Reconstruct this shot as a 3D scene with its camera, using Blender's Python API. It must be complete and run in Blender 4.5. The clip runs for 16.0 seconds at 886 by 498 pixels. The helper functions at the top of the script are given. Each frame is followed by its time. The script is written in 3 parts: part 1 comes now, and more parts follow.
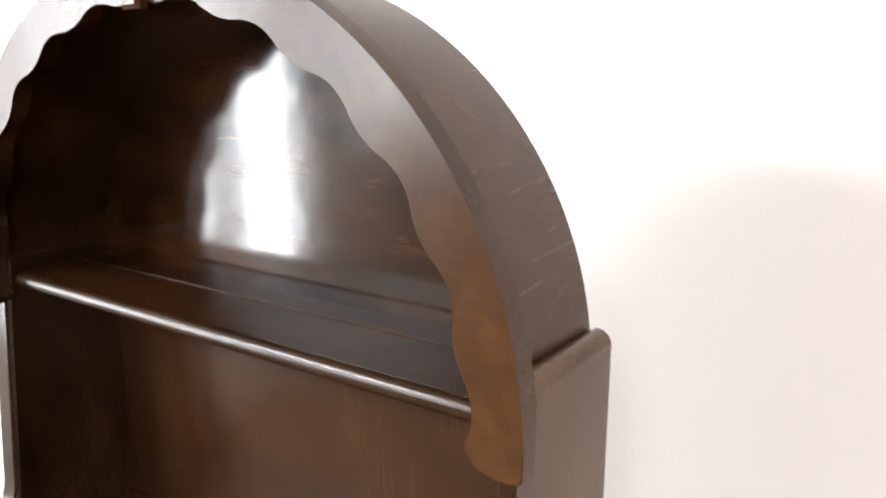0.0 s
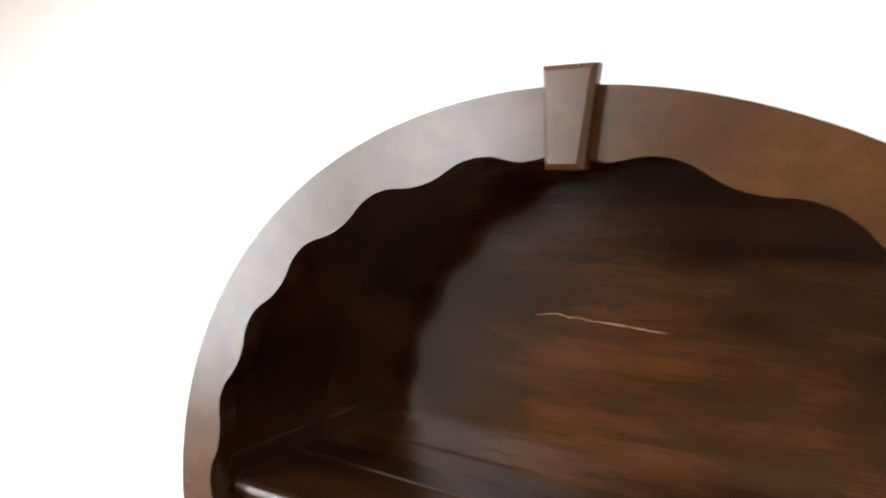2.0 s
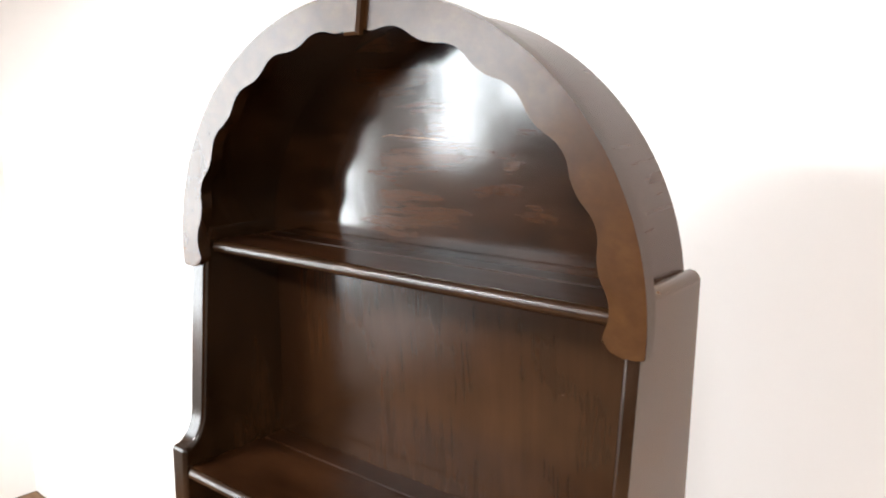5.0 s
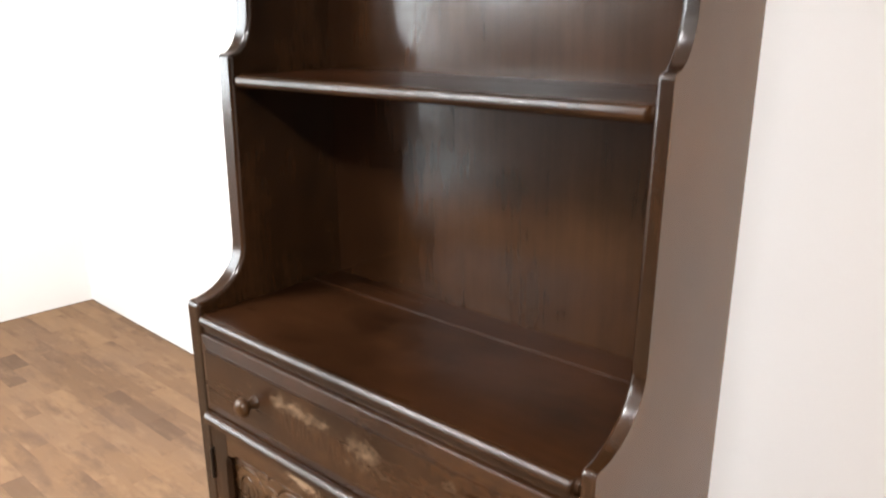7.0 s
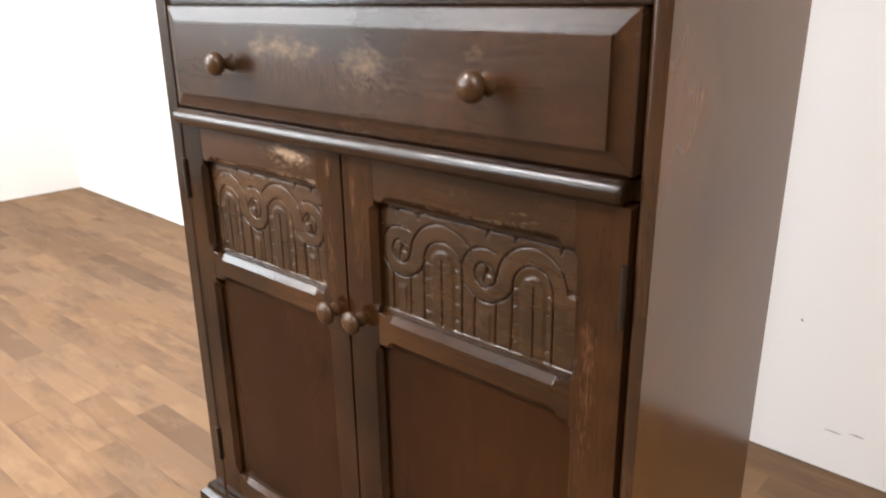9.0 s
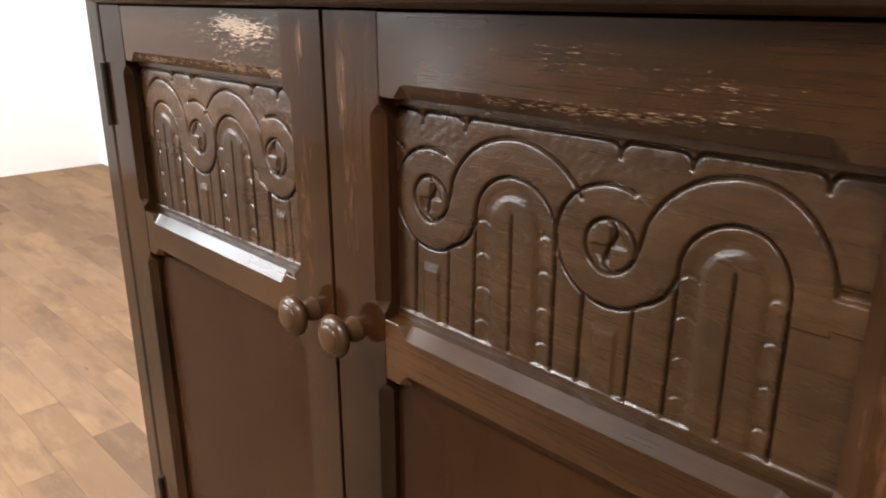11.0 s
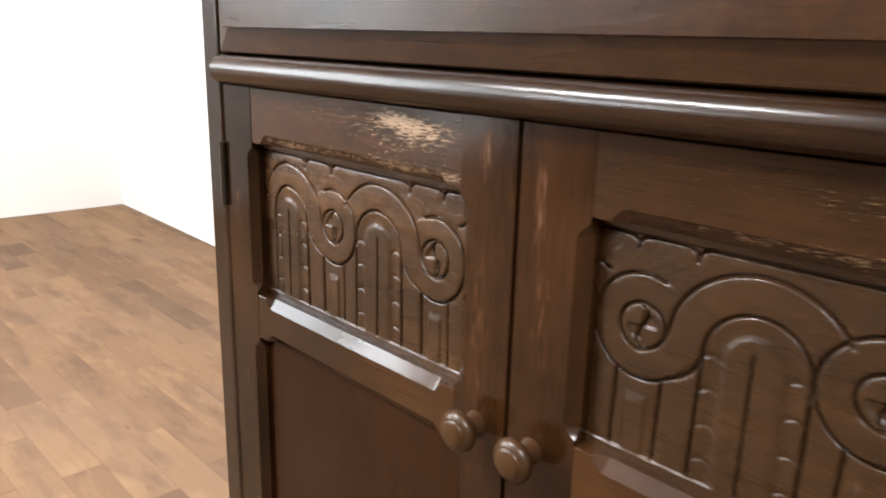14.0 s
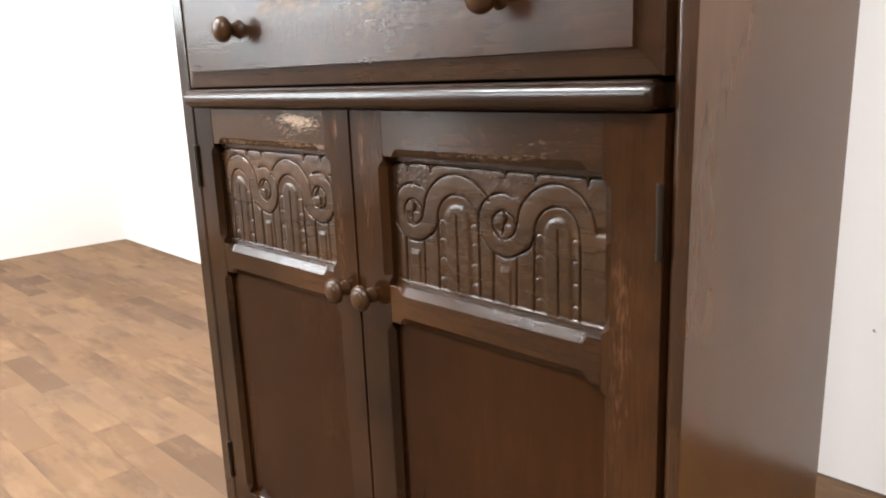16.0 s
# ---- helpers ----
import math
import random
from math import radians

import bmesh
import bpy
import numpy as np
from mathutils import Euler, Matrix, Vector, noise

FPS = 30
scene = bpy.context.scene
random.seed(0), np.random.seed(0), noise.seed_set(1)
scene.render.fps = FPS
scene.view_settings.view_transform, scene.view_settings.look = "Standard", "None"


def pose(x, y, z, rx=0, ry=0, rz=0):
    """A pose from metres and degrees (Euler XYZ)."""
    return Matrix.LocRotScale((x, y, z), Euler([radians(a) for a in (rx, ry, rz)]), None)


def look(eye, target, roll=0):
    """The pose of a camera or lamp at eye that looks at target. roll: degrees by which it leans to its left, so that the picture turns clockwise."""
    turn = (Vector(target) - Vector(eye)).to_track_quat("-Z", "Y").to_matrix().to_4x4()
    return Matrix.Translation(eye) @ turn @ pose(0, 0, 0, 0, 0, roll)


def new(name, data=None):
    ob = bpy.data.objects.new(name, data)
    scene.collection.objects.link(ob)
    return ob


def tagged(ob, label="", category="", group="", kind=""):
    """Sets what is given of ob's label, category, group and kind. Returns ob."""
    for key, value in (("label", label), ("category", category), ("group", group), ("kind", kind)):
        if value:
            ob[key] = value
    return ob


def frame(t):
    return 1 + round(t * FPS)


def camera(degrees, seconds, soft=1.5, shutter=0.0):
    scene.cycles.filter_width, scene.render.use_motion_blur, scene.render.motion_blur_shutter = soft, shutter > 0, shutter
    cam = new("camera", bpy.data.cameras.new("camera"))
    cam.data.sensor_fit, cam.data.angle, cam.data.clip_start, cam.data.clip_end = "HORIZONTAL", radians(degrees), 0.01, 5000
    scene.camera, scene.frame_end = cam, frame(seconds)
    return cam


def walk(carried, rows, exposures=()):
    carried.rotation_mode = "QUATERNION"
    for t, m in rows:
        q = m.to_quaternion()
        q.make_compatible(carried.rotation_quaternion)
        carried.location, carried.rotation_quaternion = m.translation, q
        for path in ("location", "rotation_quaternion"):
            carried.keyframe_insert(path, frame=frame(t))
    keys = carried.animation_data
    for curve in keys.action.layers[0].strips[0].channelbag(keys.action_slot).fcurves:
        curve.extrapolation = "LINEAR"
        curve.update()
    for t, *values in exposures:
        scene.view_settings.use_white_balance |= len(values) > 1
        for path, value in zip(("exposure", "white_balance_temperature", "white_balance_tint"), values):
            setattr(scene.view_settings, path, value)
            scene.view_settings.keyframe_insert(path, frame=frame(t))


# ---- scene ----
cam = camera(60.0, 16.0, soft=1.9, shutter=0.3)
PATH = [
    (0, (0.632, -0.265, 1.843), (-0.516, 1.312, 1.401), -0.6),
    (0.5, (0.556, -0.237, 1.864), (-0.621, 1.35, 1.553), -0.2),
    (1, (0.407, -0.264, 1.918), (-0.66, 1.408, 1.665), -1.0),
    (1.5, (0.31, -0.276, 1.937), (-0.779, 1.389, 1.736), -0.4),
    (2, (0.217, -0.296, 1.902), (-0.913, 1.34, 1.693), 0.3),
    (2.5, (0.201, -0.267, 1.863), (-1.112, 1.216, 1.587), 1.6),
    (3, (0.259, -0.268, 1.854), (-1.106, 1.159, 1.537), 2.0),
    (5.5, (0.729, -0.582, 1.774), (-0.474, 0.963, 1.368), -0.7),
    (6, (0.731, -0.59, 1.682), (-0.488, 0.909, 1.165), -1.1),
    (6.5, (0.738, -0.609, 1.519), (-0.511, 0.856, 0.976), -0.1),
    (7, (0.71, -0.591, 1.329), (-0.569, 0.834, 0.753), -0.5),
    (7.5, (0.687, -0.58, 1.125), (-0.661, 0.779, 0.546), -1.9),
    (8, (0.687, -0.606, 0.996), (-0.687, 0.737, 0.441), -2.8),
    (8.5, (0.687, -0.617, 0.937), (-0.643, 0.774, 0.393), -1.9),
    (9, (0.649, -0.554, 0.86), (-0.625, 0.848, 0.22), -0.9),
    (9.2, (0.61, -0.493, 0.82), (-0.662, 0.887, 0.13), -0.7),
    (11.5, (0.311, -0.263, 0.694), (-1.082, 1.034, 0.08), -0.7),
    (12, (0.223, -0.254, 0.695), (-1.181, 1.021, 0.061), -1.8),
    (12.5, (0.134, -0.257, 0.696), (-1.255, 1.036, 0.065), -3.0),
    (13, (0.08, -0.26, 0.696), (-1.285, 1.072, 0.091), -2.8),
    (13.5, (0.126, -0.274, 0.707), (-1.243, 1.063, 0.124), -1.1),
    (14, (0.271, -0.329, 0.731), (-1.114, 1.012, 0.196), 1.5),
    (14.5, (0.422, -0.382, 0.761), (-0.994, 0.93, 0.237), 0.8),
    (15, (0.579, -0.433, 0.766), (-0.866, 0.866, 0.291), 0.7),
    (15.5, (0.659, -0.46, 0.756), (-0.779, 0.855, 0.307), -0.9),
    (16, (0.637, -0.496, 0.722), (-0.763, 0.859, 0.271), -2.3),
]
walk(cam, [(t, look(eye, target, roll)) for t, eye, target, roll in PATH])

# ---- world and light ----
world = bpy.data.worlds.new("world")
scene.world = world
world.use_nodes = True
sky = world.node_tree.nodes.new("ShaderNodeTexSky")
sky.sky_type, sky.sun_disc, sky.sun_elevation, sky.sun_rotation = "NISHITA", False, radians(38), radians(250)
world.node_tree.links.new(sky.outputs[0], world.node_tree.nodes["Background"].inputs[0])
world.node_tree.nodes["Background"].inputs[1].default_value = 0.12


def area(name, m, sx, sy, watts, colour):
    lamp = bpy.data.lights.new(name, "AREA")
    lamp.shape, lamp.size, lamp.size_y, lamp.energy, lamp.color = "RECTANGLE", sx, sy, watts, colour
    ob = new(name, lamp)
    ob.matrix_world = m
    return ob


# room plan: back wall, crooked left wall, right wall, front wall, ceiling height
YB, XL, XR, YF, ZC = 0.93, -2.74, 3.3, -8.0, 2.75
# windows of the left wall: y from, y to; sill and head
# The low third opening is made up, for a glow low in the wood.
WINDOWS = [(-1.80, -1.12), (-2.35, -1.92), (-2.98, -2.50), (-3.80, -3.05), (-4.95, -3.88)]
SILLS, HEADS = [0.95, 0.7, 0.12, 1.42, 1.8], [2.55, 2.55, 0.5, 2.55, 2.6]
BRIGHT = [105, 240, 60, 195, 240]         # watts for each metre of width at 1.6 m height
for (y0, y1), SILL, HEAD, watts in zip(WINDOWS, SILLS, HEADS, BRIGHT):
    area("window_daylight", look((XL - 0.14, (y0 + y1) / 2, (SILL + HEAD) / 2), (XL + 3, (y0 + y1) / 2, (SILL + HEAD) / 2)),
         (y1 - y0) * 0.96, (HEAD - SILL) * 0.96, watts * (y1 - y0) * (HEAD - SILL) / 1.6, (0.88, 0.95, 1.0))


# one long ceiling lamp and an added fill at right: x, y, watts
LAMPS = [(-1.5, -1.5, 188), (1.5, -1.8, 160)]
for x, y, watts in LAMPS:
    area("ceiling_lamp_light", look((x, y, ZC - 0.075), (x, y, 0)), 1.2, 0.26, watts, (0.98, 0.985, 1.0))

# ---- materials ----
class Nodes:
    """Short hand for a node tree."""

    def __init__(self, name):
        self.mat = bpy.data.materials.new(name)
        self.mat.use_nodes = True
        self.t = self.mat.node_tree
        self.bsdf = self.t.nodes["Principled BSDF"]

    def put(self, socket, value):
        if isinstance(value, bpy.types.NodeSocket):
            self.t.links.new(value, socket)
        else:
            socket.default_value = value

    def add(self, kind, **ins):
        n = self.t.nodes.new("ShaderNode" + kind)
        for k, v in ins.items():
            self.put(n.inputs[k.replace("_", " ")], v)
        return n

    def m(self, op, a, b=0.0, c=0.0):
        n = self.t.nodes.new("ShaderNodeMath")
        n.operation = op
        for s, v in zip(n.inputs, (a, b, c)):
            self.put(s, v)
        return n.outputs[0]

    def place(self):
        return self.t.nodes.new("ShaderNodeNewGeometry").outputs["Position"]

    def scaled(self, vec, scale, shift=(0, 0, 0)):
        return self.add("Mapping", Vector=vec, Scale=scale, Location=shift).outputs[0]

    def noise(self, vec, scale, detail=4.0, rough=0.55):
        return self.add("TexNoise", Vector=vec, Scale=scale, Detail=detail, Roughness=rough).outputs[0]

    def ramp(self, fac, *stops):
        n = self.add("ValToRGB", Fac=fac)
        e = n.color_ramp.elements
        while len(e) < len(stops):
            e.new(0.5)
        for s, (p, c) in zip(e, stops):
            s.position = p
            s.color = (*c, 1) if isinstance(c, tuple) else (c, c, c, 1)
        return n.outputs[0]

    def mix(self, fac, a, b, how="MIX"):
        n = self.t.nodes.new("ShaderNodeMix")
        n.data_type, n.blend_type = "RGBA", how
        self.put(n.inputs[0], fac)
        self.put(n.inputs[6], a if isinstance(a, bpy.types.NodeSocket) else (*a, 1))
        self.put(n.inputs[7], b if isinstance(b, bpy.types.NodeSocket) else (*b, 1))
        return n.outputs[2]

    def bump(self, height, strength, distance, under=None):
        n = self.add("Bump", Height=height, Strength=strength, Distance=distance)
        if under is not None:
            self.put(n.inputs["Normal"], under)
        return n.outputs[0]

    def finish(self, **ins):
        for k, v in ins.items():
            self.put(self.bsdf.inputs[k.replace("_", " ")], v)
        return self.mat


STRETCH = {"o": (1, 1, 1), "x": (0.07, 1, 1), "y": (1, 0.07, 1), "z": (1, 1, 0.05)}


def wood(name, axis, dark, light, rough=(0.13, 0.18), wear_glow=(), wear_axis="x", wear_level=0.5, relief=0.14, scratch=None, figure=0.0,
         mottle=0.0, gloss=0.5, edge=0.055, tooling=0.0, wrinkle=(), worn=(0.42, 0.25, 0.13), stain=1.0):
    """Stained, waxed oak with its grain along axis. Both spot lists hold (x, z, half width, half height, strength):
    rubbed or tinted with floor glow, and wrinkled.
    """
    k = Nodes(name)
    p = k.place()
    st = STRETCH[axis]
    bend = k.add("VectorMath", Vector=p)
    bend.operation = "ADD"
    k.put(bend.inputs[1], k.scaled(k.add("TexNoise", Vector=p, Scale=2.2, Detail=2.0).outputs[1], (0.06, 0.06, 0.06)))
    pb = bend.outputs[0]
    pores = k.noise(k.scaled(p, tuple(0.02 if v < 1 else 1 for v in st)), 1100.0, 2.0, 0.6)
    streak = k.noise(k.scaled(pb, tuple(0.035 if v < 1 else 1 for v in st)), 95.0, 5.0, 0.62)
    broad = k.noise(k.scaled(pb, tuple(0.16 if v < 1 else 1 for v in st)), 9.0 + figure * 12, 4.0 + figure * 2, 0.6)
    cloud = k.noise(p, 7.0 + mottle * 23, 3.0 + mottle * 3, 0.55)
    tone = k.m("MULTIPLY_ADD", streak, 0.30 - mottle * 0.2, k.m("MULTIPLY_ADD", broad, 0.55 + figure * 0.35 - mottle * 0.3, k.m("MULTIPLY_ADD", cloud, 0.55 + mottle * 0.6, -0.20 - figure * 0.175 - mottle * 0.05)))
    col = k.ramp(tone, (0.30, dark), (0.70, light))
    col = k.mix(k.ramp(pores, (0.34, (0.38 - mottle * 0.33) * stain), (0.52, 0.0)), col, tuple(c * 0.45 for c in dark))
    patina = k.noise(k.scaled(p, tuple(0.55 if v < 1 else 1 for v in st), (2, 5, 1)), 6.5, 5.0, 0.62)
    col = k.mix(k.ramp(patina, (0.44, 0.0), (0.66, (0.85 - mottle * 0.5) * stain)), col, tuple(c * 0.45 for c in dark))
    smear = k.noise(k.scaled(p, tuple(0.3 if v < 1 else 1 for v in st)), 9.0, 4.0, 0.6)
    rg = k.m("MULTIPLY_ADD", smear, (rough[1] - rough[0]) * 1.6, k.m("MULTIPLY_ADD", streak, 0.08, rough[0] - (rough[1] - rough[0]) * 0.3 - 0.04))
    height = k.m("MULTIPLY_ADD", pores, 0.5, k.m("MULTIPLY", streak, 0.5))
    xyz = k.add("SeparateXYZ", Vector=p)

    def spots(places):
        total = 0.0
        for x, z, rx, rz, s in places:
            dx = k.m("DIVIDE", k.m("SUBTRACT", xyz.outputs[0], x), rx)
            dz = k.m("DIVIDE", k.m("SUBTRACT", xyz.outputs[2], z), rz)
            d = k.m("ADD", k.m("MULTIPLY", dx, dx), k.m("MULTIPLY", dz, dz))
            total = k.m("ADD", total, k.m("MULTIPLY", k.m("POWER", 2.718, k.m("MULTIPLY", d, -1.0)), s))
        return total

    if mottle:
        pits = k.ramp(k.noise(k.scaled(p, (0.6, 1, 1)), 330.0, 2.0, 0.6), (0.28, 0.0), (0.40, 1.0))
        height = k.m("MULTIPLY_ADD", pits, 0.7 * mottle, k.m("MULTIPLY", height, 0.25))
    if wear_glow:
        flakes = k.noise(k.scaled(p, {"x": (0.12, 1, 1), "z": (1, 1, 0.15), "o": (0.35, 1, 1)}[wear_axis]), {"x": 1400.0, "z": 420.0, "o": 260.0}[wear_axis], 4.0, 0.6)
        blots = k.noise(k.scaled(p, (0.5, 1, 1)), 42.0, 5.0, 0.65)
        fine = 0.8 if wear_axis == "o" else 1.5
        level = k.m("ADD", k.m("MULTIPLY", spots(wear_glow), 0.42), k.m("MULTIPLY_ADD", flakes, fine, k.m("MULTIPLY_ADD", blots, 2.0 - fine, -1.0)))
        mask = k.ramp(level, (wear_level - edge, 0.0), (wear_level + edge, 1.0))
        col = k.mix(mask, col, k.mix(streak, tuple(c * 0.65 for c in worn), worn))
        rg = k.m("MULTIPLY_ADD", mask, 0.2, rg)
        height = k.m("MULTIPLY_ADD", mask, -0.5, height)
    if scratch:
        x0, x1, z0, slope, half = scratch
        line = k.m("ABSOLUTE", k.m("SUBTRACT", k.m("SUBTRACT", xyz.outputs[2], z0), k.m("MULTIPLY_ADD", k.m("SUBTRACT", xyz.outputs[0], x0), slope, k.m("MULTIPLY_ADD", k.noise(p, 28.0, 3.0), 0.010, -0.005))))
        wob = k.m("MULTIPLY_ADD", k.noise(p, 45.0, 2.0), half * 4, -half)
        on = k.m("LESS_THAN", line, wob)
        on = k.m("MULTIPLY", on, k.m("MULTIPLY", k.m("GREATER_THAN", xyz.outputs[0], x0), k.m("LESS_THAN", xyz.outputs[0], x1)))
        col = k.mix(on, col, (0.16, 0.095, 0.055))
    under = k.bump(k.noise(p, 11.0, 2.0), 0.13, 0.004)
    if tooling:
        facets = k.noise(k.scaled(p, (0.7, 1, 1)), 95.0, 4.0, 0.6)
        under = k.bump(facets, tooling, 0.0022, under)
        col = k.mix(k.ramp(facets, (0.40, 0.55), (0.56, 0.0)), col, dark)
    if wrinkle:
        folds = k.noise(k.scaled(p, (1, 1, 0.4)), 75.0, 4.0, 0.6)
        crease = k.m("MULTIPLY", k.ramp(folds, (0.42, 0.0), (0.5, 1.0), (0.58, 0.2)), k.m("MINIMUM", spots(wrinkle), 1.0))
        under = k.bump(crease, 0.32, 0.0007, under)
        col = k.mix(k.m("MULTIPLY", crease, 0.22), col, tuple(c * 2.2 for c in light))
        drips = k.ramp(k.noise(k.scaled(p, (1, 1, 0.22), (3, 0, 4)), 62.0, 3.0, 0.6), (0.50, 0.0), (0.58, 0.85))
        col = k.mix(k.m("MULTIPLY", drips, k.m("MINIMUM", spots(wrinkle), 1.0)), col, dark)
    return k.finish(Base_Color=col, Roughness=rg, Specular_IOR_Level=gloss, Normal=k.bump(height, relief, 0.0006, under))


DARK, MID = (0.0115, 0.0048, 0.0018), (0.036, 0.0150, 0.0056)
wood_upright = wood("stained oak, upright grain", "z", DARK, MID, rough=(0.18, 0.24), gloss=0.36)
# Right side: the pale wall's sheen is put into this lighter base colour.
wood_side_sheen = wood("stained oak side with sheen in its colour, upright grain", "z", (0.0363, 0.0144, 0.0035), (0.1060, 0.0440, 0.0108), rough=(0.15, 0.19), gloss=0.45, relief=0.015, stain=0.1)
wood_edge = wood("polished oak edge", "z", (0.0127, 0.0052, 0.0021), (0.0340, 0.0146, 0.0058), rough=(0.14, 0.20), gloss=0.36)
wood_across = wood("stained oak, level grain", "x", DARK, MID, rough=(0.20, 0.26), gloss=0.30, relief=0.05)
wood_shelf = wood("stained oak shelf board", "x", (0.0138, 0.0050, 0.0019), (0.0356, 0.0134, 0.0052), rough=(0.26, 0.34), gloss=0.05, relief=0.05)
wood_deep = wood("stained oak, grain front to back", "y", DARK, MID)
wood_figured = wood("figured oak veneer", "x", (0.0060, 0.0020, 0.0007), (0.0480, 0.0178, 0.0058), rough=(0.095, 0.125), figure=1.0, gloss=0.46, relief=0.08,
                    scratch=(-0.095, 0.022, 1.7755, -0.03, 0.0006))
wood_back = wood("oak veneer back", "z", (0.0160, 0.0064, 0.0024), (0.0364, 0.0152, 0.0060), rough=(0.17, 0.21), gloss=0.36, stain=0.12)
wood_arch = wood("oak arch board", "o", (0.0374, 0.0152, 0.0050), (0.0594, 0.0248, 0.0082), rough=(0.22, 0.26), mottle=1.0, relief=0.09, gloss=0.31, tooling=0.05)
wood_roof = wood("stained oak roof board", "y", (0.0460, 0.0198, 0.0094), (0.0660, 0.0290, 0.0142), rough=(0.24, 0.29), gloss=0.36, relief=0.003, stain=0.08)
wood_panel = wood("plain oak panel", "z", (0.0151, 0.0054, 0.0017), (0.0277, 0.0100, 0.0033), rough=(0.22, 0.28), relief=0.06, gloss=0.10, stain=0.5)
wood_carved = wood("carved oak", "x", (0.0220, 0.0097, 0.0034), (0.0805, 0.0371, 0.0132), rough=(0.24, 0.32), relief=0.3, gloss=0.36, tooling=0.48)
wood_knob = wood("turned oak", "z", (0.0219, 0.0095, 0.0032), (0.0680, 0.0292, 0.0098), rough=(0.26, 0.33), gloss=0.30)
wood_level_rail = wood("stained oak rail", "x", (0.0214, 0.0084, 0.0028), (0.0587, 0.0234, 0.0075), rough=(0.12, 0.17), gloss=0.26)
wood_drawer = wood("rubbed oak drawer front", "x", (0.0180, 0.0073, 0.0026), (0.0541, 0.0219, 0.0077), gloss=0.28, rough=(0.24, 0.34), relief=0.22, tooling=0.06, wear_axis="o", wear_level=0.50, edge=0.2,
                   wear_glow=[(-0.12, 0.800, 0.05, 0.020, 1.0), (-0.03, 0.797, 0.06, 0.022, 1.0), (0.05, 0.79, 0.04, 0.02, 0.9), (-0.06, 0.768, 0.03, 0.014, 0.6), (-0.205, 0.803, 0.016, 0.008, 1.3),
                         (0.195, 0.804, 0.018, 0.010, 1.3), (0.27, 0.80, 0.03, 0.012, 0.4), (0.05, 0.765, 0.05, 0.014, 0.5)], worn=(0.190, 0.122, 0.070),
                   wrinkle=[(-0.105, 0.775, 0.05, 0.018, 1.0), (-0.01, 0.770, 0.05, 0.022, 0.7), (0.10, 0.765, 0.10, 0.03, 0.3)])
wood_rail = wood("rubbed oak rail", "x", (0.0186, 0.0078, 0.0029), (0.0532, 0.0216, 0.0073), gloss=0.32, rough=(0.15, 0.22), wear_axis="x", wear_level=0.5, edge=0.10,
                 wear_glow=[(-0.118, 0.677, 0.016, 0.006, 0.9), (-0.090, 0.673, 0.018, 0.007, 0.8), (-0.12, 0.6465, 0.14, 0.004, 0.85), (-0.25, 0.6445, 0.04, 0.004, 0.85),
                       (-0.16, 0.668, 0.12, 0.020, 0.55), (-0.10, 0.666, 0.06, 0.018, 0.30), (-0.065, 0.660, 0.015, 0.016, 0.35), (0.13, 0.6465, 0.06, 0.0040, 0.75), (0.21, 0.648, 0.05, 0.0045, 0.75),
                       (0.13, 0.668, 0.10, 0.016, 0.36), (0.25, 0.660, 0.06, 0.014, 0.40)],
                 worn=(0.31, 0.205, 0.125))
# Spots near x -0.326 paint the floor's warm reflection; the others are rubbed.
wood_stile = wood("rubbed oak stile with floor glow", "z", (0.0095, 0.0035, 0.0011), (0.0369, 0.0139, 0.0044), gloss=0.24, rough=(0.12, 0.17), edge=0.24, wear_axis="z", wear_level=0.56,
                  wear_glow=[(-0.034, 0.665, 0.005, 0.016, 1.2), (0.008, 0.645, 0.006, 0.035, 1.1), (-0.036, 0.57, 0.010, 0.06, 0.9), (0.322, 0.55, 0.013, 0.07, 0.9),
                        (0.318, 0.44, 0.014, 0.08, 0.7), (-0.327, 0.60, 0.013, 0.08, 0.8), (-0.325, 0.40, 0.013, 0.12, 0.7), (0.014, 0.57, 0.010, 0.06, 0.8), (-0.035, 0.48, 0.008, 0.04, 0.7)], worn=(0.100, 0.044, 0.020))


def plain(name, colour, rough, metal=0.0, grain=40.0):
    k = Nodes(name)
    n = k.noise(k.place(), grain, 4.0)
    col = k.mix(n, tuple(c * 0.75 for c in colour), tuple(min(1, c * 1.2) for c in colour))
    return k.finish(Base_Color=col, Roughness=k.m("MULTIPLY_ADD", n, 0.2, rough - 0.1), Metallic=metal, Normal=k.bump(n, 0.2, 0.001))


hinge_metal = plain("blackened hinge brass", (0.03, 0.022, 0.016), 0.4, 0.8)


def plaster(name, colour):
    k = Nodes(name)
    p = k.place()
    col = k.mix(k.noise(p, 1.6, 5.0, 0.6), tuple(c * 0.955 for c in colour), colour)
    dirt = k.ramp(k.noise(p, 9.0, 6.0, 0.7), (0.62, 0.0), (0.8, 0.35))
    col = k.mix(dirt, col, tuple(c * 0.9 for c in colour))
    h = k.m("MULTIPLY_ADD", k.noise(p, 45.0, 5.0, 0.6), 0.4, k.noise(p, 6.0, 3.0))
    return k.finish(Base_Color=col, Roughness=0.75, Normal=k.bump(h, 0.12, 0.006))


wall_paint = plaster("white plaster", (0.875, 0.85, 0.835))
# Unseen front, left and right walls: tones set to dim what the wood reflects.
far_paint = plaster("brown-grey plaster to dim reflections", (0.13, 0.115, 0.10))
left_paint = plaster("pale grey plaster to dim reflections", (0.5, 0.48, 0.46))
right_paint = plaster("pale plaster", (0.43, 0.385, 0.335))
